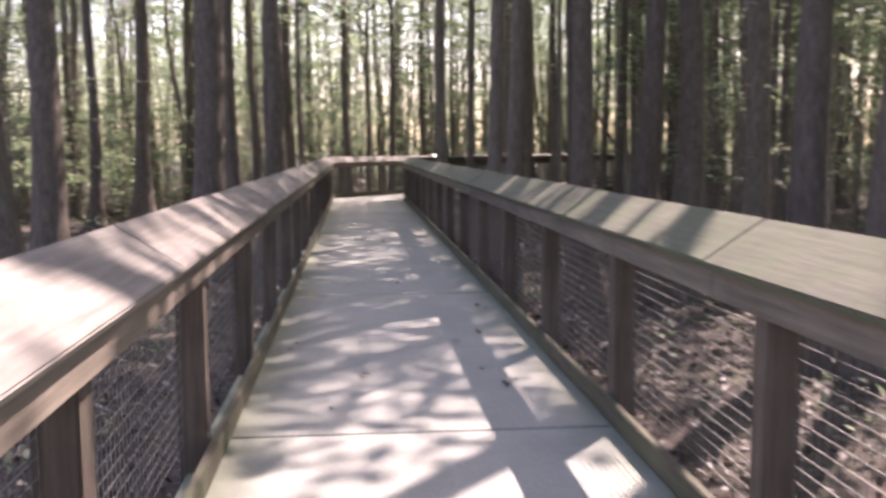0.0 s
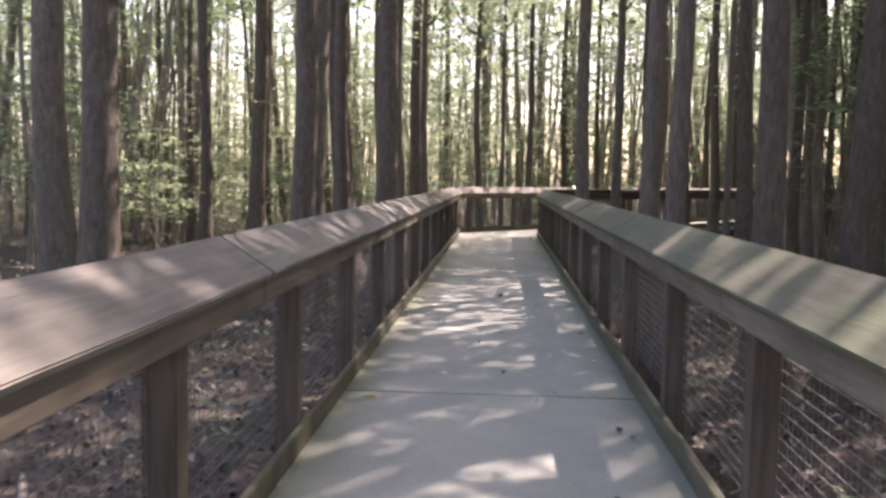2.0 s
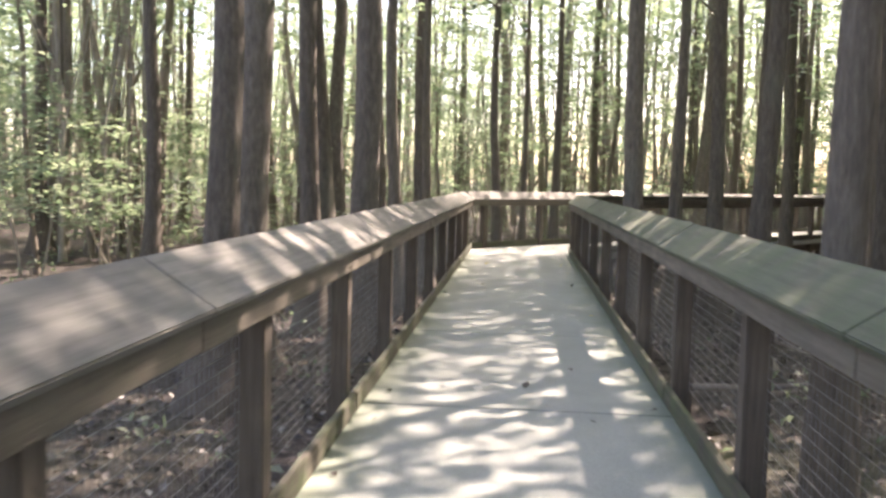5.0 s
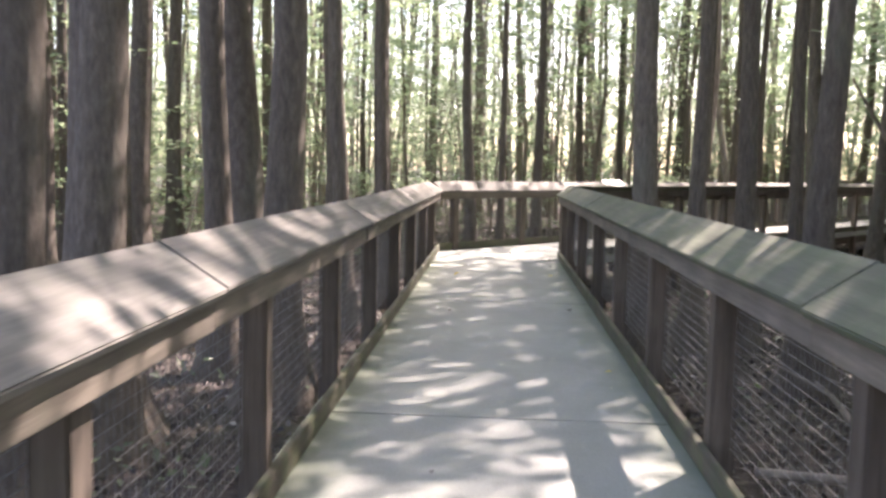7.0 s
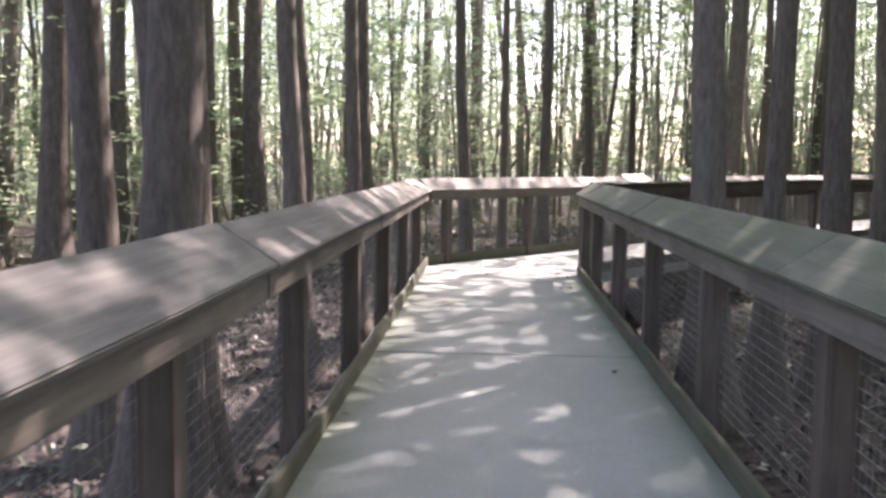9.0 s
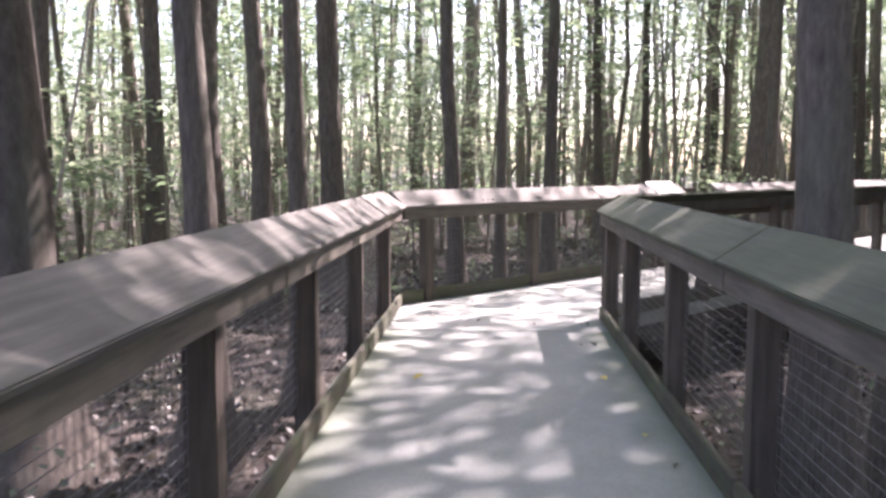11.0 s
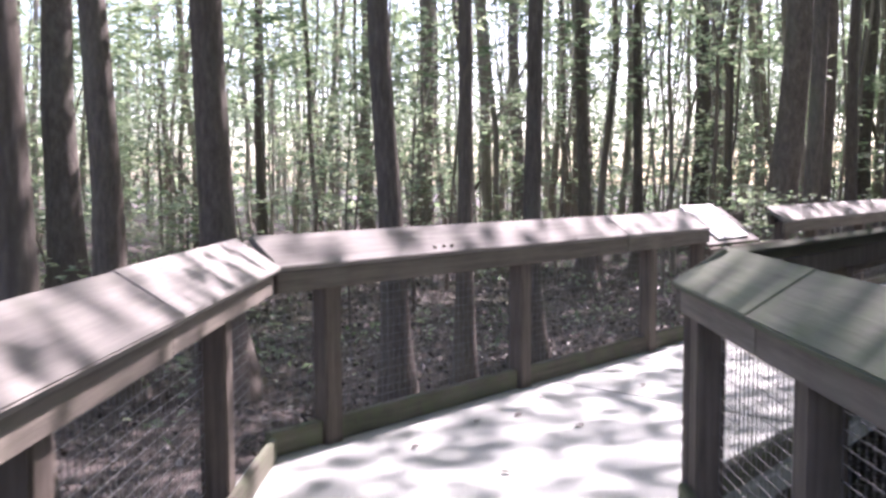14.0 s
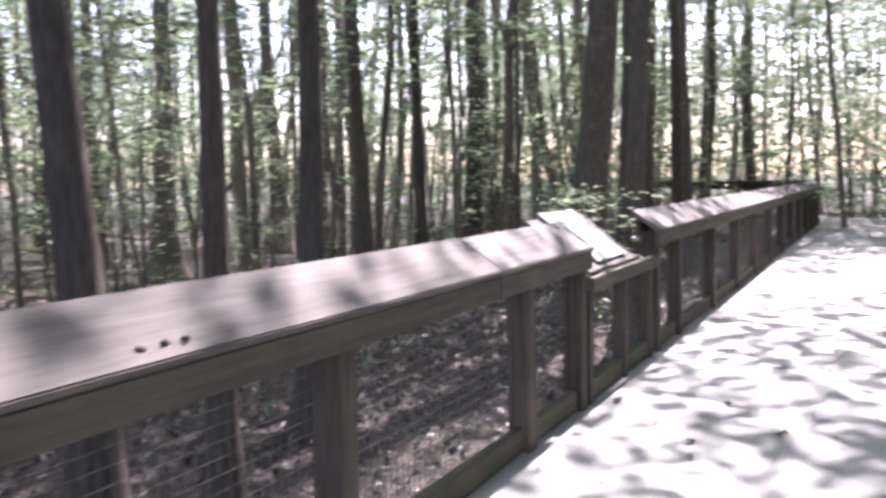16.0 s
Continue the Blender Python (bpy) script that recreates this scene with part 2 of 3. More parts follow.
def railing(m, side, posts, start, end, cap_mat, label, group, cap_len=3.66, seed=0, inset=0.0):
    """posts: distances of the far edge of each post along the railing; start, end: reach of cap and rail."""
    top = thing("railing", m, label, "railing", group)
    rng = random.Random(seed)
    for k, s in enumerate(posts):
        p = part("post", post_meshes[k % 3], top)
        p.matrix_local = pose(-side * (POST / 2 + inset), s - POST / 2, 0, 0, 0, rng.uniform(-1, 1))
    # boards under the cap, and the cap, in lengths that butt over posts
    s, i = start, 0
    slope = math.atan2(CAP_OUT_Z - CAP_IN_Z, CAP_IN_X - CAP_OUT_X)
    wide = math.hypot(CAP_OUT_Z - CAP_IN_Z, CAP_IN_X - CAP_OUT_X)
    while s < end - 0.05:
        e = min(end, s + cap_len)
        if end - e < 0.6:
            e = end
        c = part("cap_board", board("cap_board", wide, e - s - 0.004, 0.038, cap_mat, 6, i + seed), top)
        c.matrix_local = pose(side * (CAP_IN_X + CAP_OUT_X) / 2, (s + e) / 2, (CAP_IN_Z + CAP_OUT_Z) / 2 - 0.019 + rng.uniform(-0.002, 0.002), 0, side * math.degrees(slope), 0)
        r = part("top_rail", board("top_rail", RAIL_T, e - s - 0.004, 0.115, M_RAIL, 6, i + seed), top)
        r.matrix_local = pose(side * (RAIL_T / 2 + 0.001 - inset), (s + e) / 2, 0.972, 0, 0, 0)
        b = part("back_rail", board("back_rail", RAIL_T, e - s - 0.004, 0.115, M_POST, 6, i + seed), top)
        b.matrix_local = pose(-side * (POST + RAIL_T / 2 + 0.002 + inset), (s + e) / 2, 1.06, 0, 0, 0)
        s, i = e, i + 1
    # kerb timbers and wire panels between the posts
    edges = [start] + list(posts) + [end]
    for k in range(len(edges) - 1):
        a = edges[k] + (0.004 if k else 0.0)
        b = edges[k + 1] - (POST + 0.004 if k < len(posts) else 0.0)
        if b - a < 0.15:
            continue
        if not inset:
            c = part("kerb_board", board("kerb_board", 0.06, b - a, 0.135, M_CURB, 4, k + seed), top)
            c.matrix_local = pose(-side * 0.062, (a + b) / 2, 0.072, 0, 0, 0)
        elif k % 2 == 0:
            e = edges[min(k + 2, len(edges) - 1)] - 0.004
            c = part("kerb_board", board("kerb_board", 0.04, e - edges[k], 0.125, M_CURB, 6, k + seed), top)
            c.matrix_local = pose(side * (0.021 - inset), (edges[k] + e) / 2, 0.067, 0, 0, 0)
        key = round(b - a, 2)
        if key not in panel_cache:
            panel_cache[key] = wire_panel_mesh(b - a, 0.80, 0.051, 0.051)
        w = tagged(part("wire_panel", panel_cache[key], top, "galvanised welded wire mesh"), kind="stuff")
        w.matrix_local = pose(-side * (POST - 0.02 + inset), (a + b) / 2, 0.13, 0, 0, 0)
    return top


XL, XR = -0.503, 1.511
CORNER_Y = 27.04
TURN_DEG = 40.9
TDIR = Vector((math.sin(radians(TURN_DEG)), math.cos(radians(TURN_DEG)), 0))
TNOR = Vector((TDIR.y, -TDIR.x, 0))
CORNER_L = Vector((XL, CORNER_Y, 0))
WIDTH2 = 2.0
LEG2 = 28.0
CORNER_R = Vector((XR, CORNER_Y + (TNOR.x * (XR - XL) - WIDTH2) / -TNOR.y, 0))
left_posts = [0.61 + PITCH * k for k in range(-2, 15)]
right_posts = [1.21 + PITCH * k for k in range(-2, 15)]
W_LABEL = "weathered grey timber railing with sloped cap board and wire mesh"
G_LABEL = "moss-green timber railing with sloped cap board and wire mesh"
railing(pose(XL, 0, 0), 1, [p for p in left_posts if p < CORNER_Y - 0.1], -4.0, CORNER_Y, M_CAP, W_LABEL, "boardwalk railings", seed=1, inset=0.03)
railing(pose(XR, 0, 0), -1, [p for p in right_posts if p < CORNER_R.y - 0.5] + [CORNER_R.y - 0.02], -4.0, CORNER_R.y, M_CAP_MOSS, G_LABEL, "boardwalk railings", seed=2, inset=0.03)
turn2 = pose(CORNER_L.x, CORNER_L.y, 0, 0, 0, -TURN_DEG)
railing(turn2, 1, [0.5, 2.36, 4.25, 5.2], 0.0, 5.2, M_CAP, W_LABEL, "boardwalk railings", seed=3)
railing(turn2, 1, [7.32, 8.22] + [10.06 + PITCH * k for k in range(0, 10)], 7.08, LEG2, M_CAP, W_LABEL, "boardwalk railings", seed=4)
turn2r = pose(CORNER_R.x, CORNER_R.y, 0, 0, 0, -TURN_DEG)
railing(turn2r, -1, [0.13 + PITCH * k for k in range(0, 15)], 0.0, LEG2, M_CAP_MOSS, G_LABEL, "boardwalk railings", seed=5)

# ---- deck ----
deck = thing("deck", pose(0, 0, 0), "pale grey brushed concrete boardwalk deck with fallen leaves", "deck", kind="structure")


def slab(corners, mat=M_DECK):
    bm = bmesh.new()
    lo = [bm.verts.new((x, y, -0.12)) for x, y in corners]
    hi = [bm.verts.new((x, y, 0.0)) for x, y in corners]
    n = len(corners)
    bm.faces.new(hi)
    bm.faces.new(lo[::-1])
    for k in range(n):
        bm.faces.new((lo[k], lo[(k + 1) % n], hi[(k + 1) % n], hi[k]))
    bmesh.ops.recalc_face_normals(bm, faces=bm.faces)
    bmesh.ops.bevel(bm, geom=[e for e in bm.edges if e.verts[0].co.z > -0.01 and e.verts[1].co.z > -0.01], offset=0.008, segments=2, affect="EDGES")
    me = bpy.data.meshes.new("slab")
    bm.to_mesh(me)
    bm.free()
    me.materials.append(mat)
    return me


OUT = 0.13
GAP = 0.006
joints = [-4.0, 0.2, 4.65, 9.2, 13.7, 16.6, 21.3, 25.6]
for a, b in zip(joints, joints[1:]):
    part("slab", slab([(XL - OUT, a + GAP), (XR + OUT, a + GAP), (XR + OUT, b - GAP), (XL - OUT, b - GAP)], M_DECK_MOSS), deck)


def on2(s, w):
    """A point of the second leg: s along its railing from the corner, w towards the walk."""
    p = CORNER_L + TDIR * s + TNOR * w
    return (p.x, p.y)


knee_l = (XL - OUT, CORNER_Y + OUT * (1 - math.cos(radians(TURN_DEG))) / math.sin(radians(TURN_DEG)))
part("slab", slab([(XL - OUT, 25.6 + GAP), (XR + OUT, 25.6 + GAP), (XR + OUT, CORNER_R.y - 0.05), on2(2.6, WIDTH2 + OUT), on2(2.6, -OUT), knee_l]), deck)
joints2 = [2.6, 6.9, 11.4, 16.0, 20.5, 25.0, LEG2 + 2.4]
for a, b in zip(joints2, joints2[1:]):
    part("slab", slab([on2(a + GAP * 2, -OUT), on2(b, -OUT), on2(b, WIDTH2 + OUT), on2(a + GAP * 2, WIDTH2 + OUT)][::-1]), deck)
# third leg, seen only from afar beyond the end of the second
END2 = Vector((*on2(LEG2, 0.0), 0))
railing(pose(END2.x, END2.y, 0), 1, [0.6 + PITCH * k for k in range(0, 7)], 0.0, 13.0, M_CAP, W_LABEL, "boardwalk railings", seed=6)
part("slab", slab([(END2.x + 0.02, END2.y + 2.0), (END2.x + 2.3, END2.y + 2.0), (END2.x + 2.3, END2.y + 13.0), (END2.x + 0.02, END2.y + 13.0)]), deck)

for x in (XL + 0.25, XR - 0.25):
    part("beam", board_mesh("beam", 0.14, 30.4, 0.24, M_BEAM), deck, "dark timber bearer").matrix_local = pose(x, 11.2, -0.245)
for w in (0.25, WIDTH2 - 0.25):
    x, y = on2(16.5, w)
    part("beam", board_mesh("beam", 0.14, 27.5, 0.24, M_BEAM), deck, "dark timber bearer").matrix_local = pose(x, y, -0.245, 0, 0, -TURN_DEG)

# ---- interpretive sign in the gap of the second leg's railing ----
def sign_panel():
    top = thing("sign", turn2, "low tilted timber sign frame holding a white information panel", "sign")
    a, b = 5.22, 7.06
    mid = 6.24
    for k, s in enumerate((5.36, mid, 7.04)):
        q = part("post", board("sign_post", 0.09, 0.09, 1.3, M_POST, 2, k), top)
        q.matrix_local = pose(-0.05, s - 0.045, 0.11)
    r = part("front_rail", board("front_rail", 0.04, b - a, 0.1, M_RAIL, 4, 3), top)
    r.matrix_local = pose(0.021, (a + b) / 2, 0.80)
    r = part("back_rail", board("sign_back_rail", 0.04, b - a, 0.1, M_POST, 4, 1), top)
    r.matrix_local = pose(-0.44, (a + b) / 2, 1.09)
    tilt = 36.6
    for k, (w, z) in enumerate(((-0.074, 0.937), (-0.227, 1.05), (-0.379, 1.163))):
        c = part("backing_board", board("backing_board", 0.188, 1.22, 0.03, M_CAP, 4, k), top)
        c.matrix_local = pose(w, 5.85, z - 0.012, 0, tilt, 0)
    pan = part("panel", board_mesh("panel", 0.54, 0.72, 0.016, M_PANEL, 0.004), top, "white information panel with faded grey text bars")
    pan.matrix_local = pose(-0.235, 5.88, 1.087, 0, tilt, 0)
    for k in range(5):
        bar = part("text_bar", board_mesh("text_bar", 0.009, 0.5 - 0.06 * (k % 3), 0.002, M_INK, 0.0005), pan)
        bar.matrix_local = pose(-0.14 + 0.075 * k, 0.02 * (k % 2), 0.0093)
    for a2, b2 in ((a + 0.16, mid - 0.11), (mid + 0.01, b - 0.12)):
        c = part("kerb_board", board("kerb_board", 0.085, b2 - a2, 0.135, M_CURB, 4, 2), top)
        c.matrix_local = pose(-0.062, (a2 + b2) / 2, 0.072)
        w = tagged(part("wire_panel", wire_panel_mesh(b2 - a2, 0.56, 0.051, 0.051), top, "galvanised welded wire mesh"), kind="stuff")
        w.matrix_local = pose(-0.1, (a2 + b2) / 2, 0.13)


sign_panel()

# ---- ground ----
GROUND = -0.85


def ground_z(x, y):
    return GROUND + 0.10 * noise.noise((x * 0.16, y * 0.16, 3.0)) + 0.05 * noise.noise((x * 0.7, y * 0.7, 8.0))


def build_ground():
    xs = sorted({round(v, 2) for v in list(np.arange(-24, 34.1, 0.6)) + [-400, -200, -110, -70, -50, -38, -30, 40, 50, 70, 110, 200, 400]})
    ys = sorted({round(v, 2) for v in list(np.arange(-10, 66.1, 0.6)) + [-400, -200, -110, -70, -40, -20, 72, 85, 110, 160, 240, 420]})
    verts = [(x, y, ground_z(x, y)) for y in ys for x in xs]
    w = len(xs)
    faces = [(j * w + i, j * w + i + 1, (j + 1) * w + i + 1, (j + 1) * w + i) for j in range(len(ys) - 1) for i in range(w - 1)]
    g = new("ground", mesh_from("ground", verts, faces, M_SOIL, True))
    tagged(g, "brown forest floor of bare soil and leaf mould", "ground", kind="structure")


build_ground()


# ---- leaves ----
def leaf_cloud(name, centres, counts, spread, size, mat, seed, flat=False):
    """Many small folded leaves round the given centres, in one mesh."""
    rng = np.random.default_rng(seed)
    c = np.repeat(np.asarray(centres, float), counts, axis=0)
    n = len(c)
    p = c + rng.normal(0, 1, (n, 3)) * np.asarray(spread)
    s = size * rng.uniform(0.6, 1.4, n)[:, None]
    yaw = rng.uniform(0, 2 * np.pi, n)
    tilt = rng.normal(0, 0.18 if flat else 0.55, n)
    d = np.stack([np.cos(yaw) * np.cos(tilt), np.sin(yaw) * np.cos(tilt), np.sin(tilt)], 1)
    u = np.stack([-np.sin(yaw), np.cos(yaw), rng.normal(0, 0.1 if flat else 0.5, n)], 1)
    u /= np.linalg.norm(u, axis=1)[:, None]
    nrm = np.cross(d, u)
    a, b = p - d * s * 0.5, p + d * s * 0.5
    l = p + u * s * 0.3 + nrm * s * 0.12
    r = p - u * s * 0.3 + nrm * s * 0.12
    v = np.stack([a, r, b, l], 1).reshape(-1, 3)
    i = np.arange(n)[:, None] * 4
    f = np.concatenate([i + [[0, 1, 2]], i + [[0, 2, 3]]], 1).reshape(-1, 3)
    me = bpy.data.meshes.new(name)
    me.vertices.add(len(v))
    me.vertices.foreach_set("co", v.ravel())
    me.loops.add(f.size)
    me.loops.foreach_set("vertex_index", f.ravel().astype(np.int32))
    me.polygons.add(len(f))
    me.polygons.foreach_set("loop_start", (np.arange(len(f)) * 3).astype(np.int32))
    me.polygons.foreach_set("loop_total", np.full(len(f), 3, np.int32))
    me.update(calc_edges=True)
    me.materials.append(mat)
    return me


# ---- trees ----
def trunk_rings(path, radii, sides, verts, faces, lobes=0.0, seed=0):
    base = len(verts)
    for k, (p, r) in enumerate(zip(path, radii)):
        for j in range(sides):
            a = 2 * math.pi * j / sides
            q = r * (1 + lobes * max(0.0, 1 - k / 4) * math.cos(5 * a + seed) + 0.05 * noise.noise((math.cos(a) * 2 + seed, math.sin(a) * 2, p[2] * 0.8)))
            verts.append((p[0] + q * math.cos(a), p[1] + q * math.sin(a), p[2]))
    for k in range(len(path) - 1):
        for j in range(sides):
            faces.append((base + k * sides + j, base + k * sides + (j + 1) % sides, base + (k + 1) * sides + (j + 1) % sides, base + (k + 1) * sides + j))


def limb(start, way, length, r, sides, verts, faces, seed):
    pts, rad = [], []
    p, d = Vector(start), Vector(way).normalized()
    for k in range(5):
        pts.append(tuple(p))
        rad.append(r * (1 - k / 5.5))
        d = (d + noise.noise_vector(p * 0.7 + Vector((seed, 0, 0))) * 0.3 + Vector((0, 0, 0.08))).normalized()
        p = p + d * length / 4
    base = len(verts)
    side = Vector((d.y, -d.x, 0)).normalized() if abs(d.z) < 0.98 else Vector((1, 0, 0))
    for q, rr in zip(pts, rad):
        for j in range(sides):
            a = 2 * math.pi * j / sides
            o = side * math.cos(a) * rr + side.cross(d).normalized() * math.sin(a) * rr
            verts.append(tuple(Vector(q) + o))
    for k in range(4):
        for j in range(sides):
            faces.append((base + k * sides + j, base + k * sides + (j + 1) % sides, base + (k + 1) * sides + (j + 1) % sides, base + (k + 1) * sides + j))
    return pts


def tree_meshes(seed, height, crown_base, crown_r, leaves, flare=2.6):
    """A trunk of unit base radius (scaled in x and y by use) is not wanted: the radius is 0.2 m at breast height."""
    rng = random.Random(seed)
    verts, faces = [], []
    zs = [-0.3, 0.0, 0.2, 0.45, 0.8, 1.3, 2.2, 3.5, 5, 7, 9, 11.5, 14, 17, height]
    path, rad = [], []
    lean = Vector((rng.uniform(-0.028, 0.028), rng.uniform(-0.028, 0.028)))
    for z in zs:
        w = noise.noise_vector((seed * 3.7, 0, z * 0.17)) * 0.3 * min(1, z / 4 if z > 0 else 0)
        path.append((lean.x * z + w.x, lean.y * z + w.y, z))
        fl = 1 + (flare - 1) * math.exp(-max(z, 0) / 0.55)
        rad.append(0.2 * fl * (1 - 0.8 * max(z, 0) / height))
    trunk_rings(path, rad, 14, verts, faces, 0.10, seed)
    centres = []
    for k in range(11):
        z = crown_base + (height - 1.0 - crown_base) * (k / 10)
        i = max(j for j in range(len(zs)) if zs[j] <= z)
        a = k * 2.4 + rng.uniform(-0.4, 0.4)
        reach = crown_r * rng.uniform(0.65, 1.05) * (1 - 0.45 * k / 10)
        pts = limb(path[i][:2] + (z,), (math.cos(a), math.sin(a), 0.35), reach, 0.05 * (1 - 0.05 * k), 5, verts, faces, seed + k)
        centres += [pts[2], pts[3], pts[4], pts[4]]
    centres = np.array(centres)
    rngn = np.random.default_rng(seed)
    clumps = centres[rngn.integers(0, len(centres), 240)] + rngn.normal(0, 1, (240, 3)) * (1.0, 1.0, 0.7)
    crown = leaf_cloud("crown", clumps, leaves // 240, (0.36, 0.36, 0.18), 0.22, M_LEAF, seed)
    return mesh_from("trunk", verts, faces, M_BARK, True), crown


OPEN_SHARE = 0.5
KINDS = [(11, 22, 9.0, 3.4, 2200), (12, 24, 10.0, 3.2, 2200), (13, 20, 7.5, 3.2, 2150), (14, 23, 9.0, 3.6, 2200), (15, 17, 6.5, 2.7, 1700), (16, 15, 6.0, 2.5, 1500)]
models = []
for k, (seed, h, cb, cr, n) in enumerate(KINDS):
    t = thing("tree", pose(0, 0, 0), "tall slender brown-barked forest tree with a high green crown", "tree", "forest trees")
    trunk, crown = tree_meshes(seed, h, cb, cr, n)
    part("trunk", trunk, t)
    part("crown", crown, t, "loose green leaf crown")
    models.append(t)
for k in range(6):
    t = thing("tree", pose(0, 0, 0), "tall slender brown-barked forest tree with a thin green crown", "tree", "forest trees")
    seed, h, cb, cr, n = KINDS[k]
    trunk, crown = tree_meshes(seed + 20, h, cb + 2.0, cr, n // 6)
    part("trunk", trunk, t)
    part("crown", crown, t, "thin green leaf crown")
    models.append(t)

# open-crowned models, only for the trees added to block sun from the walk
for k in range(4):
    t = thing("tree", pose(0, 0, 0), "tall slender brown-barked tree with an open green crown, added to shade the walk", "tree", "forest trees")
    seed, h, cb, cr, n = KINDS[k]
    trunk, crown = tree_meshes(seed + 40, h, cb, cr * 1.3, int(n * OPEN_SHARE))
    part("trunk", trunk, t)
    part("crown", crown, t, "open green leaf crown, added for shade")
    models.append(t)

# x, y and radius of the trunks that stand near the boardwalk
TRUNKS = [
    (-4.31, 13.64, 0.23), (-2.65, 18.1, 0.20), (-2.45, 16.5, 0.17), (-3.08, 24.0, 0.26), (-1.79, 20.85, 0.14), (2.37, 22.7, 0.16),
    (3.4, 12.85, 0.165), (4.37, 13.1, 0.17), (2.04, 12.4, 0.11), (2.15, 11.55, 0.10), (-1.64, 19.86, 0.19), (-2.56, 21.2, 0.15), (-1.75, 24.3, 0.13),
    (-2.09, 32.27, 0.20), (-0.03, 30.3, 0.118), (0.58, 31.2, 0.085), (1.47, 34.0, 0.125), (2.76, 56.0, 0.25), (6.5, 39.2, 0.30), (12.4, 49.0, 0.28),
    (11.7, 60.0, 0.36), (-3.3, 32.0, 0.17), (3.2, 41.0, 0.14), (-5.0, 35.0, 0.25), (-5.9, 34.2, 0.17), (3.09, 23.41, 0.116), (3.86, 23.84, 0.14), (-6.12, 27.6, 0.23),
    (3.92, 21.33, 0.16), (5.03, 13.3, 0.19), (6.4, 13.7, 0.2), (4.9, 9.2, 0.19), (5.5, 8.9, 0.17), (-5.6, 15.5, 0.25), (-0.41, 48.5, 0.27),
    (8.4, 52.0, 0.3), (16.5, 52.5, 0.22), (20.0, 55.0, 0.22), (-4.3, 8.2, 0.2), (-1.35, 26.0, 0.10), (-2.85, 18.5, 0.26),
]


# clearings in the canopy, by the spots of the walk that the sun reaches through them: x, y, radius
CLEARINGS = [(0.8, 0.8, 3.0), (0.2, 3.2, 2.2), (2.7, 4.4, 3.4), (-0.9, 3.8, 1.9), (2.4, 8.5, 1.2), (0.2, 9.4, 0.9), (-3.0, 6.5, 1.2), (-3.5, 11.0, 1.2), (-3.5, 19.0, 1.3), (0.6, 15.0, 1.5), (2.4, 15.0, 2.1), (-2.0, 15.6, 1.5), (6.5, 18.0, 2.2), (10.0, 15.0, 2.4), (-1.2, 20.8, 1.6), (0.0, 22.2, 1.4), (-0.6, 25.6, 1.3), (-2.6, 23.8, 1.0), (*on2(1.5, 0.0), 1.0), (*on2(5.5, 1.3), 1.0), (*on2(8.5, 1.0), 1.4),
             (*on2(11.0, 1.0), 1.5), (*on2(17.0, 1.0), 2.2), (-2.5, 8.0, 1.6), (-4.5, 30.0, 1.4), (-8.0, 37.0, 3.5), (2.0, 41.0, 1.6), (-9.0, 26.0, 1.6), (0.3, 33.2, 1.7), (-3.0, 29.0, 1.4), (-2.6, 25.4, 1.2)]


def shades_clearing(x, y):
    for gx, gy, r in CLEARINGS:
        for h in (9.0, 12.0, 15.0, 18.0):
            k = h / sun_from.z
            if math.hypot(gx + sun_from.x * k - x, gy + sun_from.y * k - y) < r:
                return True
    return False


def plant(x, y, r, k, rng, open_crown=False):
    sc = r / 0.2
    if open_crown:
        k += 12
    elif x < -3.4 or y > 42 or shades_clearing(x, y):
        k += 6
    t = copy_thing(models[k], pose(x, y, ground_z(x, y), 0, 0, rng.uniform(0, 360)))
    for ch in t.children:
        if ch.name.startswith("trunk"):
            ch.matrix_local = Matrix.Diagonal((sc, sc, 1, 1))
    return t


def clear_of_walk(x, y, d):
    if XL - d < x < XR + d and y < CORNER_Y + d:
        return False
    p = Vector((x, y, 0)) - CORNER_L
    s, w = p.dot(TDIR), p.dot(TNOR)
    return not (-1 < s < 24 and -d < w < WIDTH2 + d)


rng = random.Random(5)
placed = []
for i, (x, y, r) in enumerate(TRUNKS):
    plant(x, y, r, i % 4 if r > 0.13 else 4 + i % 2, rng)
    placed.append((x, y))
# invented taller trees to the sunny side, added so their crowns shade walk and bend
for i, (x, y) in enumerate([(7.9, 26.4), (6.6, 29.4), (9.3, 29.2), (8.9, 32.0), (11.5, 35.4), (10.0, 33.5), (6.2, 37.0), (7.6, 20.6), (9.3, 22.6),
                            on2(12, 4.4), on2(16, 4.4), on2(21, 4.4), on2(18, -2.7), on2(22, -2.7), on2(14.5, 3.9), on2(13.0, 3.4), on2(16, -2.6), on2(18.2, 3.3), on2(19, 3.9), on2(17, 3.6), on2(20.5, -2.6)]):
    plant(x, y, 0.14, i % 4, rng, True)
    placed.append((x, y))
tries = 0
while len(placed) < 215 and tries < 20000:
    tries += 1
    if len(placed) % 3:
        x, y = rng.uniform(3.5, 22), rng.uniform(-2, 44)
    else:
        x, y = rng.uniform(-16, 27), rng.uniform(-8, 58)
    if not clear_of_walk(x, y, 2.4) or any((x - a) ** 2 + (y - b) ** 2 < 2.2 for a, b in placed) or shades_clearing(x, y):
        continue
    if -6.0 < x < 3.5 and y < 44:
        continue
    r = rng.choice([0.05, 0.06, 0.08, 0.1, 0.12, 0.15, 0.18, 0.2])
    plant(x, y, r, rng.randrange(4) if r > 0.09 else 4 + rng.randrange(2), rng)
    placed.append((x, y))
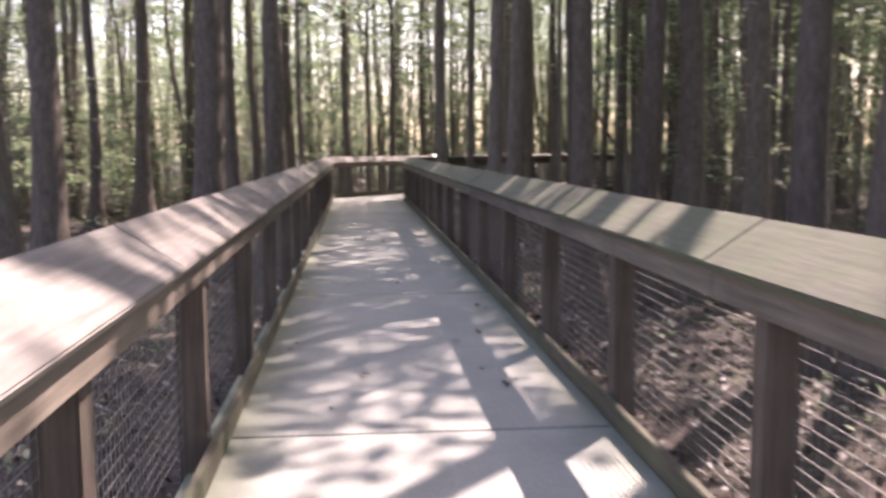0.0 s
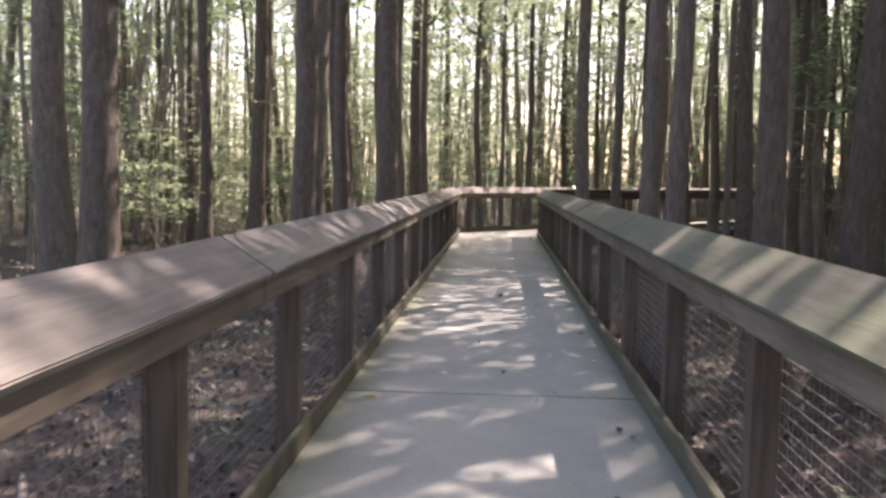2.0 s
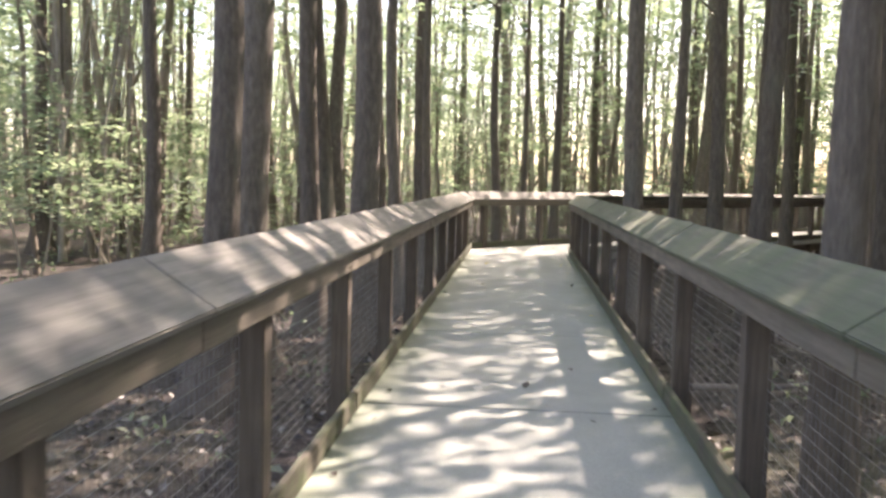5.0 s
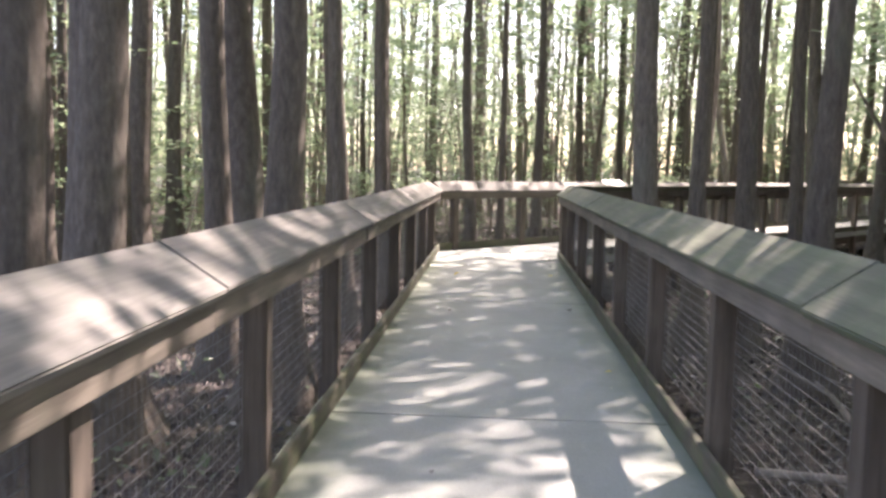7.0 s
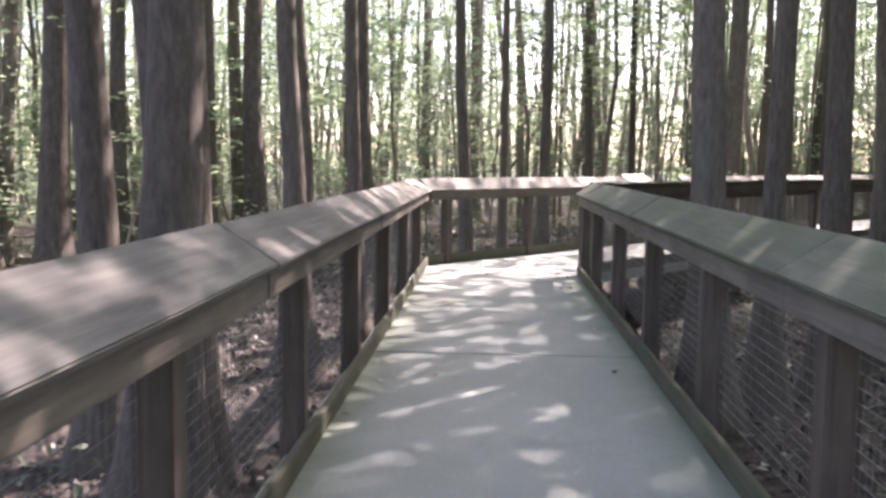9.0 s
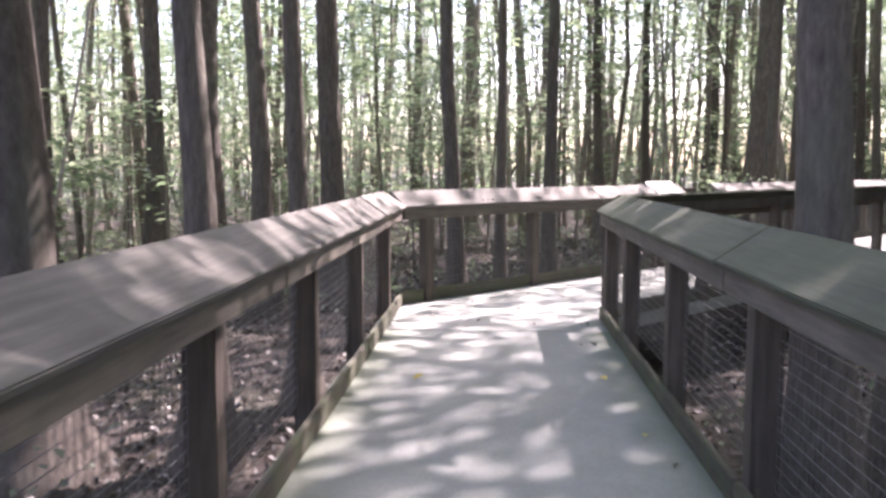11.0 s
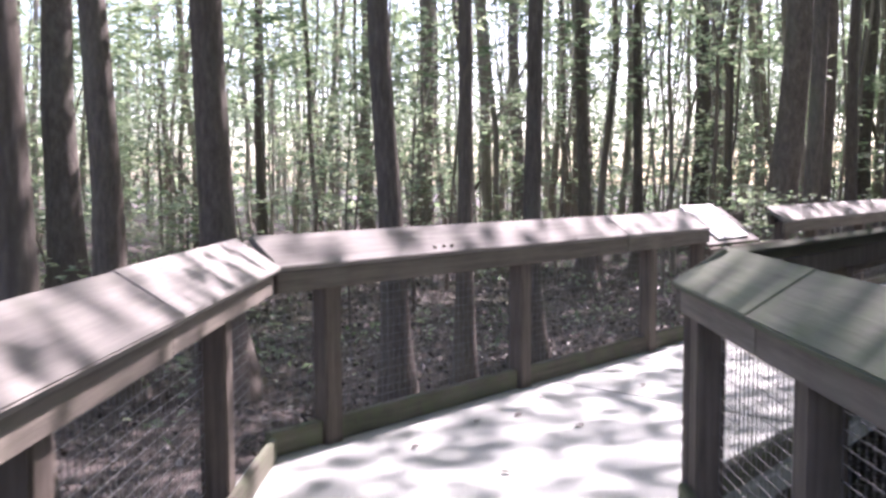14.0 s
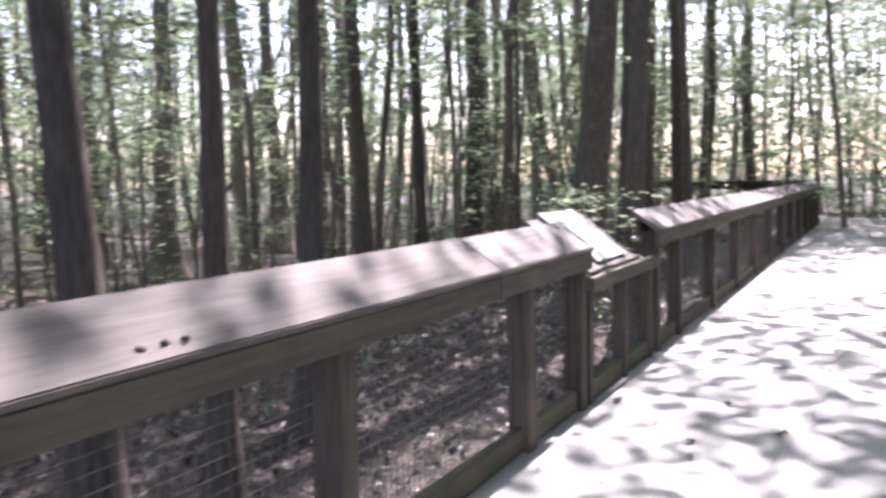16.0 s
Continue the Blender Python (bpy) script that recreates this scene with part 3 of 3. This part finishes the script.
for t in models:
    for ch in list(t.children):
        bpy.data.objects.remove(ch)
    bpy.data.objects.remove(t)


# ---- far woods ----
def spray_points(c, per, reach, g):
    """Leaf places of flat drooping sprays that fan out sideways from each centre."""
    n = len(c)
    yaw = np.repeat(g.uniform(0, 2 * np.pi, n), per)
    long = np.repeat(reach * g.uniform(0.5, 1.3, n), per)
    u = g.uniform(0, 1, n * per) ** 0.8
    v = g.normal(0, 0.26, n * per) * (0.35 + u)
    x, y = long * u, long * v
    z = -0.28 * long * u ** 2 + g.normal(0, 0.05, n * per)
    return np.repeat(c, per, axis=0) + np.stack([x * np.cos(yaw) - y * np.sin(yaw), x * np.sin(yaw) + y * np.cos(yaw), z], 1)


def clumped(x, y, z, scale, least):
    return np.array([noise.noise((p * scale, q * scale, r * scale * 1.6)) > least for p, q, r in zip(x, y, z)])


def far_woods():
    rng = random.Random(9)
    verts, faces, n = [], [], 0
    while n < 1650:
        a, d = rng.uniform(-180, 180), rng.uniform(16, 80) if n < 1000 else rng.uniform(34, 80)
        if abs(a) > 60 and rng.random() < 0.7:
            continue
        x, y = 0.5 + d * math.sin(radians(a)), 14 + d * math.cos(radians(a))
        if not clear_of_walk(x, y, 3.0) or (abs(x - 1) < 7 and -6 < y < 40):
            continue
        r = rng.choice([0.02, 0.025, 0.03, 0.035, 0.045, 0.06, 0.08, 0.11, 0.15])
        h = rng.uniform(8, 20)
        bend = 0.12 if r < 0.05 else 0.055
        lx, ly = rng.gauss(0, bend), rng.gauss(0, bend)
        z0 = ground_z(x, y) - 0.1
        waver = 0.5 if r < 0.05 else 0.28
        path = [(x + lx * z + waver * noise.noise((x, y, z * 0.3)), y + ly * z, z0 + z) for z in (0, 0.5, 2, 3.5, 5, 7, 9, h)]
        rad = [r * 1.7, r * 1.15, r, r * 0.95, r * 0.88, r * 0.8, r * 0.7, r * 0.3]
        trunk_rings(path, rad, 7, verts, faces)
        if rng.random() < 0.35:
            k = rng.randrange(2, 6)
            limb(path[k], (rng.uniform(-1, 1), rng.uniform(-1, 1), 1.3), rng.uniform(2, 5), r * 0.55, 5, verts, faces, n)
        n += 1
    ob = new("far_trunks", mesh_from("far_trunks", verts, faces, M_BARK_HAZE_PALE, True))
    tagged(ob, "dense stand of thin brown trunks deep in the wood, bark paled for haze", "woods", kind="stuff")
    g = np.random.default_rng(4)
    m = 21000
    a, d = np.radians(g.uniform(-50, 62, m)), 12 + 56 * g.uniform(0, 1, m) ** 0.9
    x, y = 0.5 + d * np.sin(a), 15 + d * np.cos(a)
    z = 0.6 + 12.5 * g.uniform(0, 1, m) ** 0.9
    keep = np.array([clear_of_walk(p, q, 3.5) and not (abs(p - 1) < 6 and q < 37) and not (-6 < p < 15 and q < 44 and r < 3.4) for p, q, r in zip(x, y, z)])
    c = np.stack([x, y, z], 1)[keep & clumped(x, y, z, 0.17, -0.06)]
    ob = new("far_foliage", leaf_cloud("far_foliage", spray_points(c, 46, 1.9, g), 1, (0.03, 0.03, 0.03), 0.2, M_LEAF, 21, True))
    tagged(ob, "sunlit green understorey leaf sprays of the far wood", "foliage", kind="stuff")
    # the sunlit thicket beyond the end of the second leg
    m = 3600
    x, y, z = g.uniform(12, 40, m), g.uniform(46, 72, m), -0.2 + 13 * g.uniform(0, 1, m)
    keep = np.array([clear_of_walk(p, q, 3.5) and not (15 < p < 23 and q < 62 and r < 4) for p, q, r in zip(x, y, z)])
    c = np.stack([x, y, z], 1)[keep & clumped(x, y, z, 0.17, -0.1)]
    ob = new("far_foliage", leaf_cloud("far_foliage", spray_points(c, 40, 2.1, g), 1, (0.03, 0.03, 0.03), 0.22, M_LEAF, 27, True))
    tagged(ob, "tall sunlit green thicket beyond the boardwalk", "foliage", kind="stuff")
    # low pale brush on the floor of the far wood
    m = 2600
    x, y = g.uniform(-30, 38, m), g.uniform(30, 66, m)
    z = np.array([ground_z(p, q) for p, q in zip(x, y)]) + g.uniform(0.15, 1.3, m)
    keep = np.array([clear_of_walk(p, q, 4.0) for p, q in zip(x, y)])
    c = np.stack([x, y, z], 1)[keep & clumped(x, y, z, 0.25, 0.0)]
    ob = new("far_foliage", leaf_cloud("far_foliage", spray_points(c, 30, 1.0, g), 1, (0.03, 0.03, 0.03), 0.14, M_LEAF, 25, True))
    tagged(ob, "low pale green brush on the far forest floor", "foliage", kind="stuff")
    m = 5200
    a, d = np.radians(g.uniform(-180, 180, m)), g.uniform(66, 98, m)
    x, y, z = 0.5 + d * np.sin(a), 16 + d * np.cos(a), -1 + 27 * g.uniform(0, 1, m) ** 1.25
    c = np.stack([x, y, z], 1)[clumped(x, y, z, 0.1, -0.36)]
    ob = new("far_foliage", leaf_cloud("far_foliage", c, 34, (2.2, 2.2, 0.9), 0.7, M_LEAF, 22))
    tagged(ob, "green leaf wall closing the far wood", "foliage", kind="stuff")


far_woods()


def litter():
    g = np.random.default_rng(7)
    n = 80000
    x, y = g.uniform(-9, 12, n), g.uniform(-2, 46, n)
    c = np.array([(p, q, ground_z(p, q) + 0.02) for p, q in zip(x, y)])
    ob = new("leaf_litter", leaf_cloud("leaf_litter", c, 1, (0.02, 0.02, 0.015), 0.09, M_LITTER, 8))
    tagged(ob, "dry brown fallen leaves strewn over the forest floor", "leaf litter", kind="stuff")


litter()


# ---- saplings, branches and leaves ----
def sapling_meshes(seed, height):
    rng = random.Random(seed)
    verts, faces, centres, branches = [], [], [], []
    zs = [-0.1] + [height * q for q in (0.06, 0.16, 0.3, 0.45, 0.62, 0.8, 1.0)]
    path = [(0.3 * noise.noise((seed, 0.0, z * 0.35)) * z / 3, 0.3 * noise.noise((0.0, seed, z * 0.35)) * z / 3, z) for z in zs]
    trunk_rings(path, [0.03 * (1 - 0.85 * max(z, 0) / height) for z in zs], 7, verts, faces)
    for k in range(16):
        z = min(1.6, height * 0.5) + (height - min(1.6, height * 0.5) - 0.2) * (k // 2) / 7
        i = max(j for j in range(len(zs)) if zs[j] <= z)
        a = k * 2.4 + rng.uniform(-0.5, 0.5)
        bv, bf = [], []
        pts = limb((path[i][0], path[i][1], z), (math.cos(a), math.sin(a), 0.15), rng.uniform(0.9, 2.1) * min(1.0, height / 5.5) * (1 - 0.4 * k / 15), 0.011, 4, bv, bf, seed + k)
        branches.append(mesh_from("branch", bv, bf, M_BARK, True))
        centres += [pts[2], pts[3], pts[4]]
    return mesh_from("stem", verts, faces, M_BARK, True), branches, leaf_cloud("foliage", np.array(centres), 13, (0.3, 0.3, 0.05), 0.12, M_LEAF, seed, True)


def saplings():
    rng = random.Random(31)
    kinds = []
    for k in range(4):
        kinds.append(sapling_meshes(60 + k, 4.0 + 1.1 * k))
    stem, branches, fol = sapling_meshes(70, 2.3)
    for x, y in ((4.95, 36.0), (-3.4, 35.2)):
        t = thing("sapling", pose(x, y, ground_z(x, y), 0, 0, rng.uniform(0, 360)), "short young tree with pale sunlit leaves", "sapling", "understorey saplings")
        part("stem", stem, t)
        for me in branches:
            part("branch", me, t)
        part("foliage", fol, t, "flat sprays of bright green leaves")
    n = 0
    while n < 62:
        x, y = rng.uniform(-13, 17), rng.uniform(4, 52)
        if not clear_of_walk(x, y, 2.6) or (y < 24 and abs(x - 0.5) < 5) or (-7 < x < 0 and y < 36) or (0 < x < 15 and 28 < y < 47):
            continue
        t = thing("sapling", pose(x, y, ground_z(x, y), 0, 0, rng.uniform(0, 360)), "slender young tree with tiers of light green leaves", "sapling", "understorey saplings")
        stem, branches, fol = kinds[n % 4]
        part("stem", stem, t)
        for me in branches:
            part("branch", me, t)
        part("foliage", fol, t, "flat sprays of bright green leaves")
        n += 1


saplings()


def fallen_branches():
    rng = random.Random(41)
    meshes = []
    for k in range(4):
        verts, faces = [], []
        pts = limb((-1.2, 0, 0.04), (1, 0, 0.02), 2.6, 0.045, 7, verts, faces, 80 + k)
        limb(pts[2], (0.6, 0.7, 0.25), 0.9, 0.02, 5, verts, faces, 85 + k)
        limb(pts[3], (0.5, -0.8, 0.3), 0.7, 0.016, 5, verts, faces, 90 + k)
        meshes.append(mesh_from("fallen_branch", verts, faces, M_DEADWOOD, True))
    n = 0
    while n < 46:
        x, y = rng.uniform(-9, 12), rng.uniform(2, 46)
        if not clear_of_walk(x, y, 1.6) or (-1.5 < x < 5 and 27 < y < 37):
            continue
        ob = new("fallen_branch", meshes[n % 4])
        ob.matrix_world = pose(x, y, ground_z(x, y) + 0.03, rng.uniform(-20, 20), rng.uniform(-14, 2), rng.uniform(0, 360))
        tagged(ob, "pale barkless dead branch lying on the forest floor", "branch", "fallen branches")
        n += 1


fallen_branches()


def deck_leaves():
    rng = random.Random(51)
    meshes = [leaf_cloud("fallen_leaf", [(0, 0, 0)], 1, (0, 0, 0), 0.075, M_LITTER, 100 + k, True) for k in range(6)]
    for n in range(85):
        if n < 45:
            x, y = rng.uniform(XL + 0.1, XR - 0.1), rng.uniform(1.0, 26.5)
        else:
            x, y = on2(rng.uniform(-0.5, 9.0), rng.uniform(0.12, WIDTH2 - 0.15))
            if y < 26.6 and x > XR - 0.1:
                continue
        if rng.random() < 0.35 and y < 26:
            x = rng.choice([XL + rng.uniform(0.06, 0.2), XR - rng.uniform(0.06, 0.25)])
        ob = new("fallen_leaf", meshes[n % 6])
        ob.matrix_world = pose(x, y, 0.012, rng.uniform(-14, 14), rng.uniform(-14, 14), rng.uniform(0, 360))
        tagged(ob, "dry brown curled leaf fallen on the concrete deck", "leaf", "fallen leaves on the deck")


deck_leaves()
for k, (x, y) in enumerate([(-0.05, 23.7), (1.24, 23.75), (1.3, 22.4), (0.2, 13.2), (-0.3, 9.0), (1.32, 17.9)]):
    ob = new("fallen_leaf", leaf_cloud("fallen_leaf", [(0, 0, 0)], 1, (0, 0, 0), 0.09, M_YELLOW, 120 + k, True))
    ob.matrix_world = pose(x, y, 0.014, 6, -8, 70 * k)
    tagged(ob, "fresh yellow leaf fallen on the concrete deck", "leaf", "fallen leaves on the deck")


def undergrowth():
    g = np.random.default_rng(17)
    c = []
    for _ in range(420):
        x, y = g.uniform(-12, 14), g.uniform(6, 48)
        if clear_of_walk(x, y, 1.0):
            c.append((x, y, ground_z(x, y) + g.uniform(0.08, 0.4)))
    ob = new("undergrowth", leaf_cloud("undergrowth", c, 16, (0.22, 0.22, 0.12), 0.11, M_LEAF, 18))
    tagged(ob, "low patches of green seedlings on the forest floor", "undergrowth", kind="stuff")


undergrowth()


def seed_pods():
    bm = bmesh.new()
    bmesh.ops.create_icosphere(bm, subdivisions=2, radius=0.012)
    for v in bm.verts:
        n = 1 + 0.25 * noise.noise(v.co * 120)
        v.co = Vector((v.co.x * 1.5 * n, v.co.y * 0.9 * n, v.co.z * 0.6 * n))
    me = bpy.data.meshes.new("seed_pod")
    bm.to_mesh(me)
    bm.free()
    me.materials.append(M_BEAM)
    for k, (x, y, z) in enumerate([(0.351, 28.008, 1.093), (0.409, 28.078, 1.095), (0.459, 28.129, 1.092)]):
        ob = new("seed_pod", me)
        ob.matrix_world = pose(x, y, z, 22, 25, 40 + 35 * k)
        tagged(ob, "small dark seed pod lying on the weathered rail cap", "seed pod", "seed pods on the rail")


seed_pods()
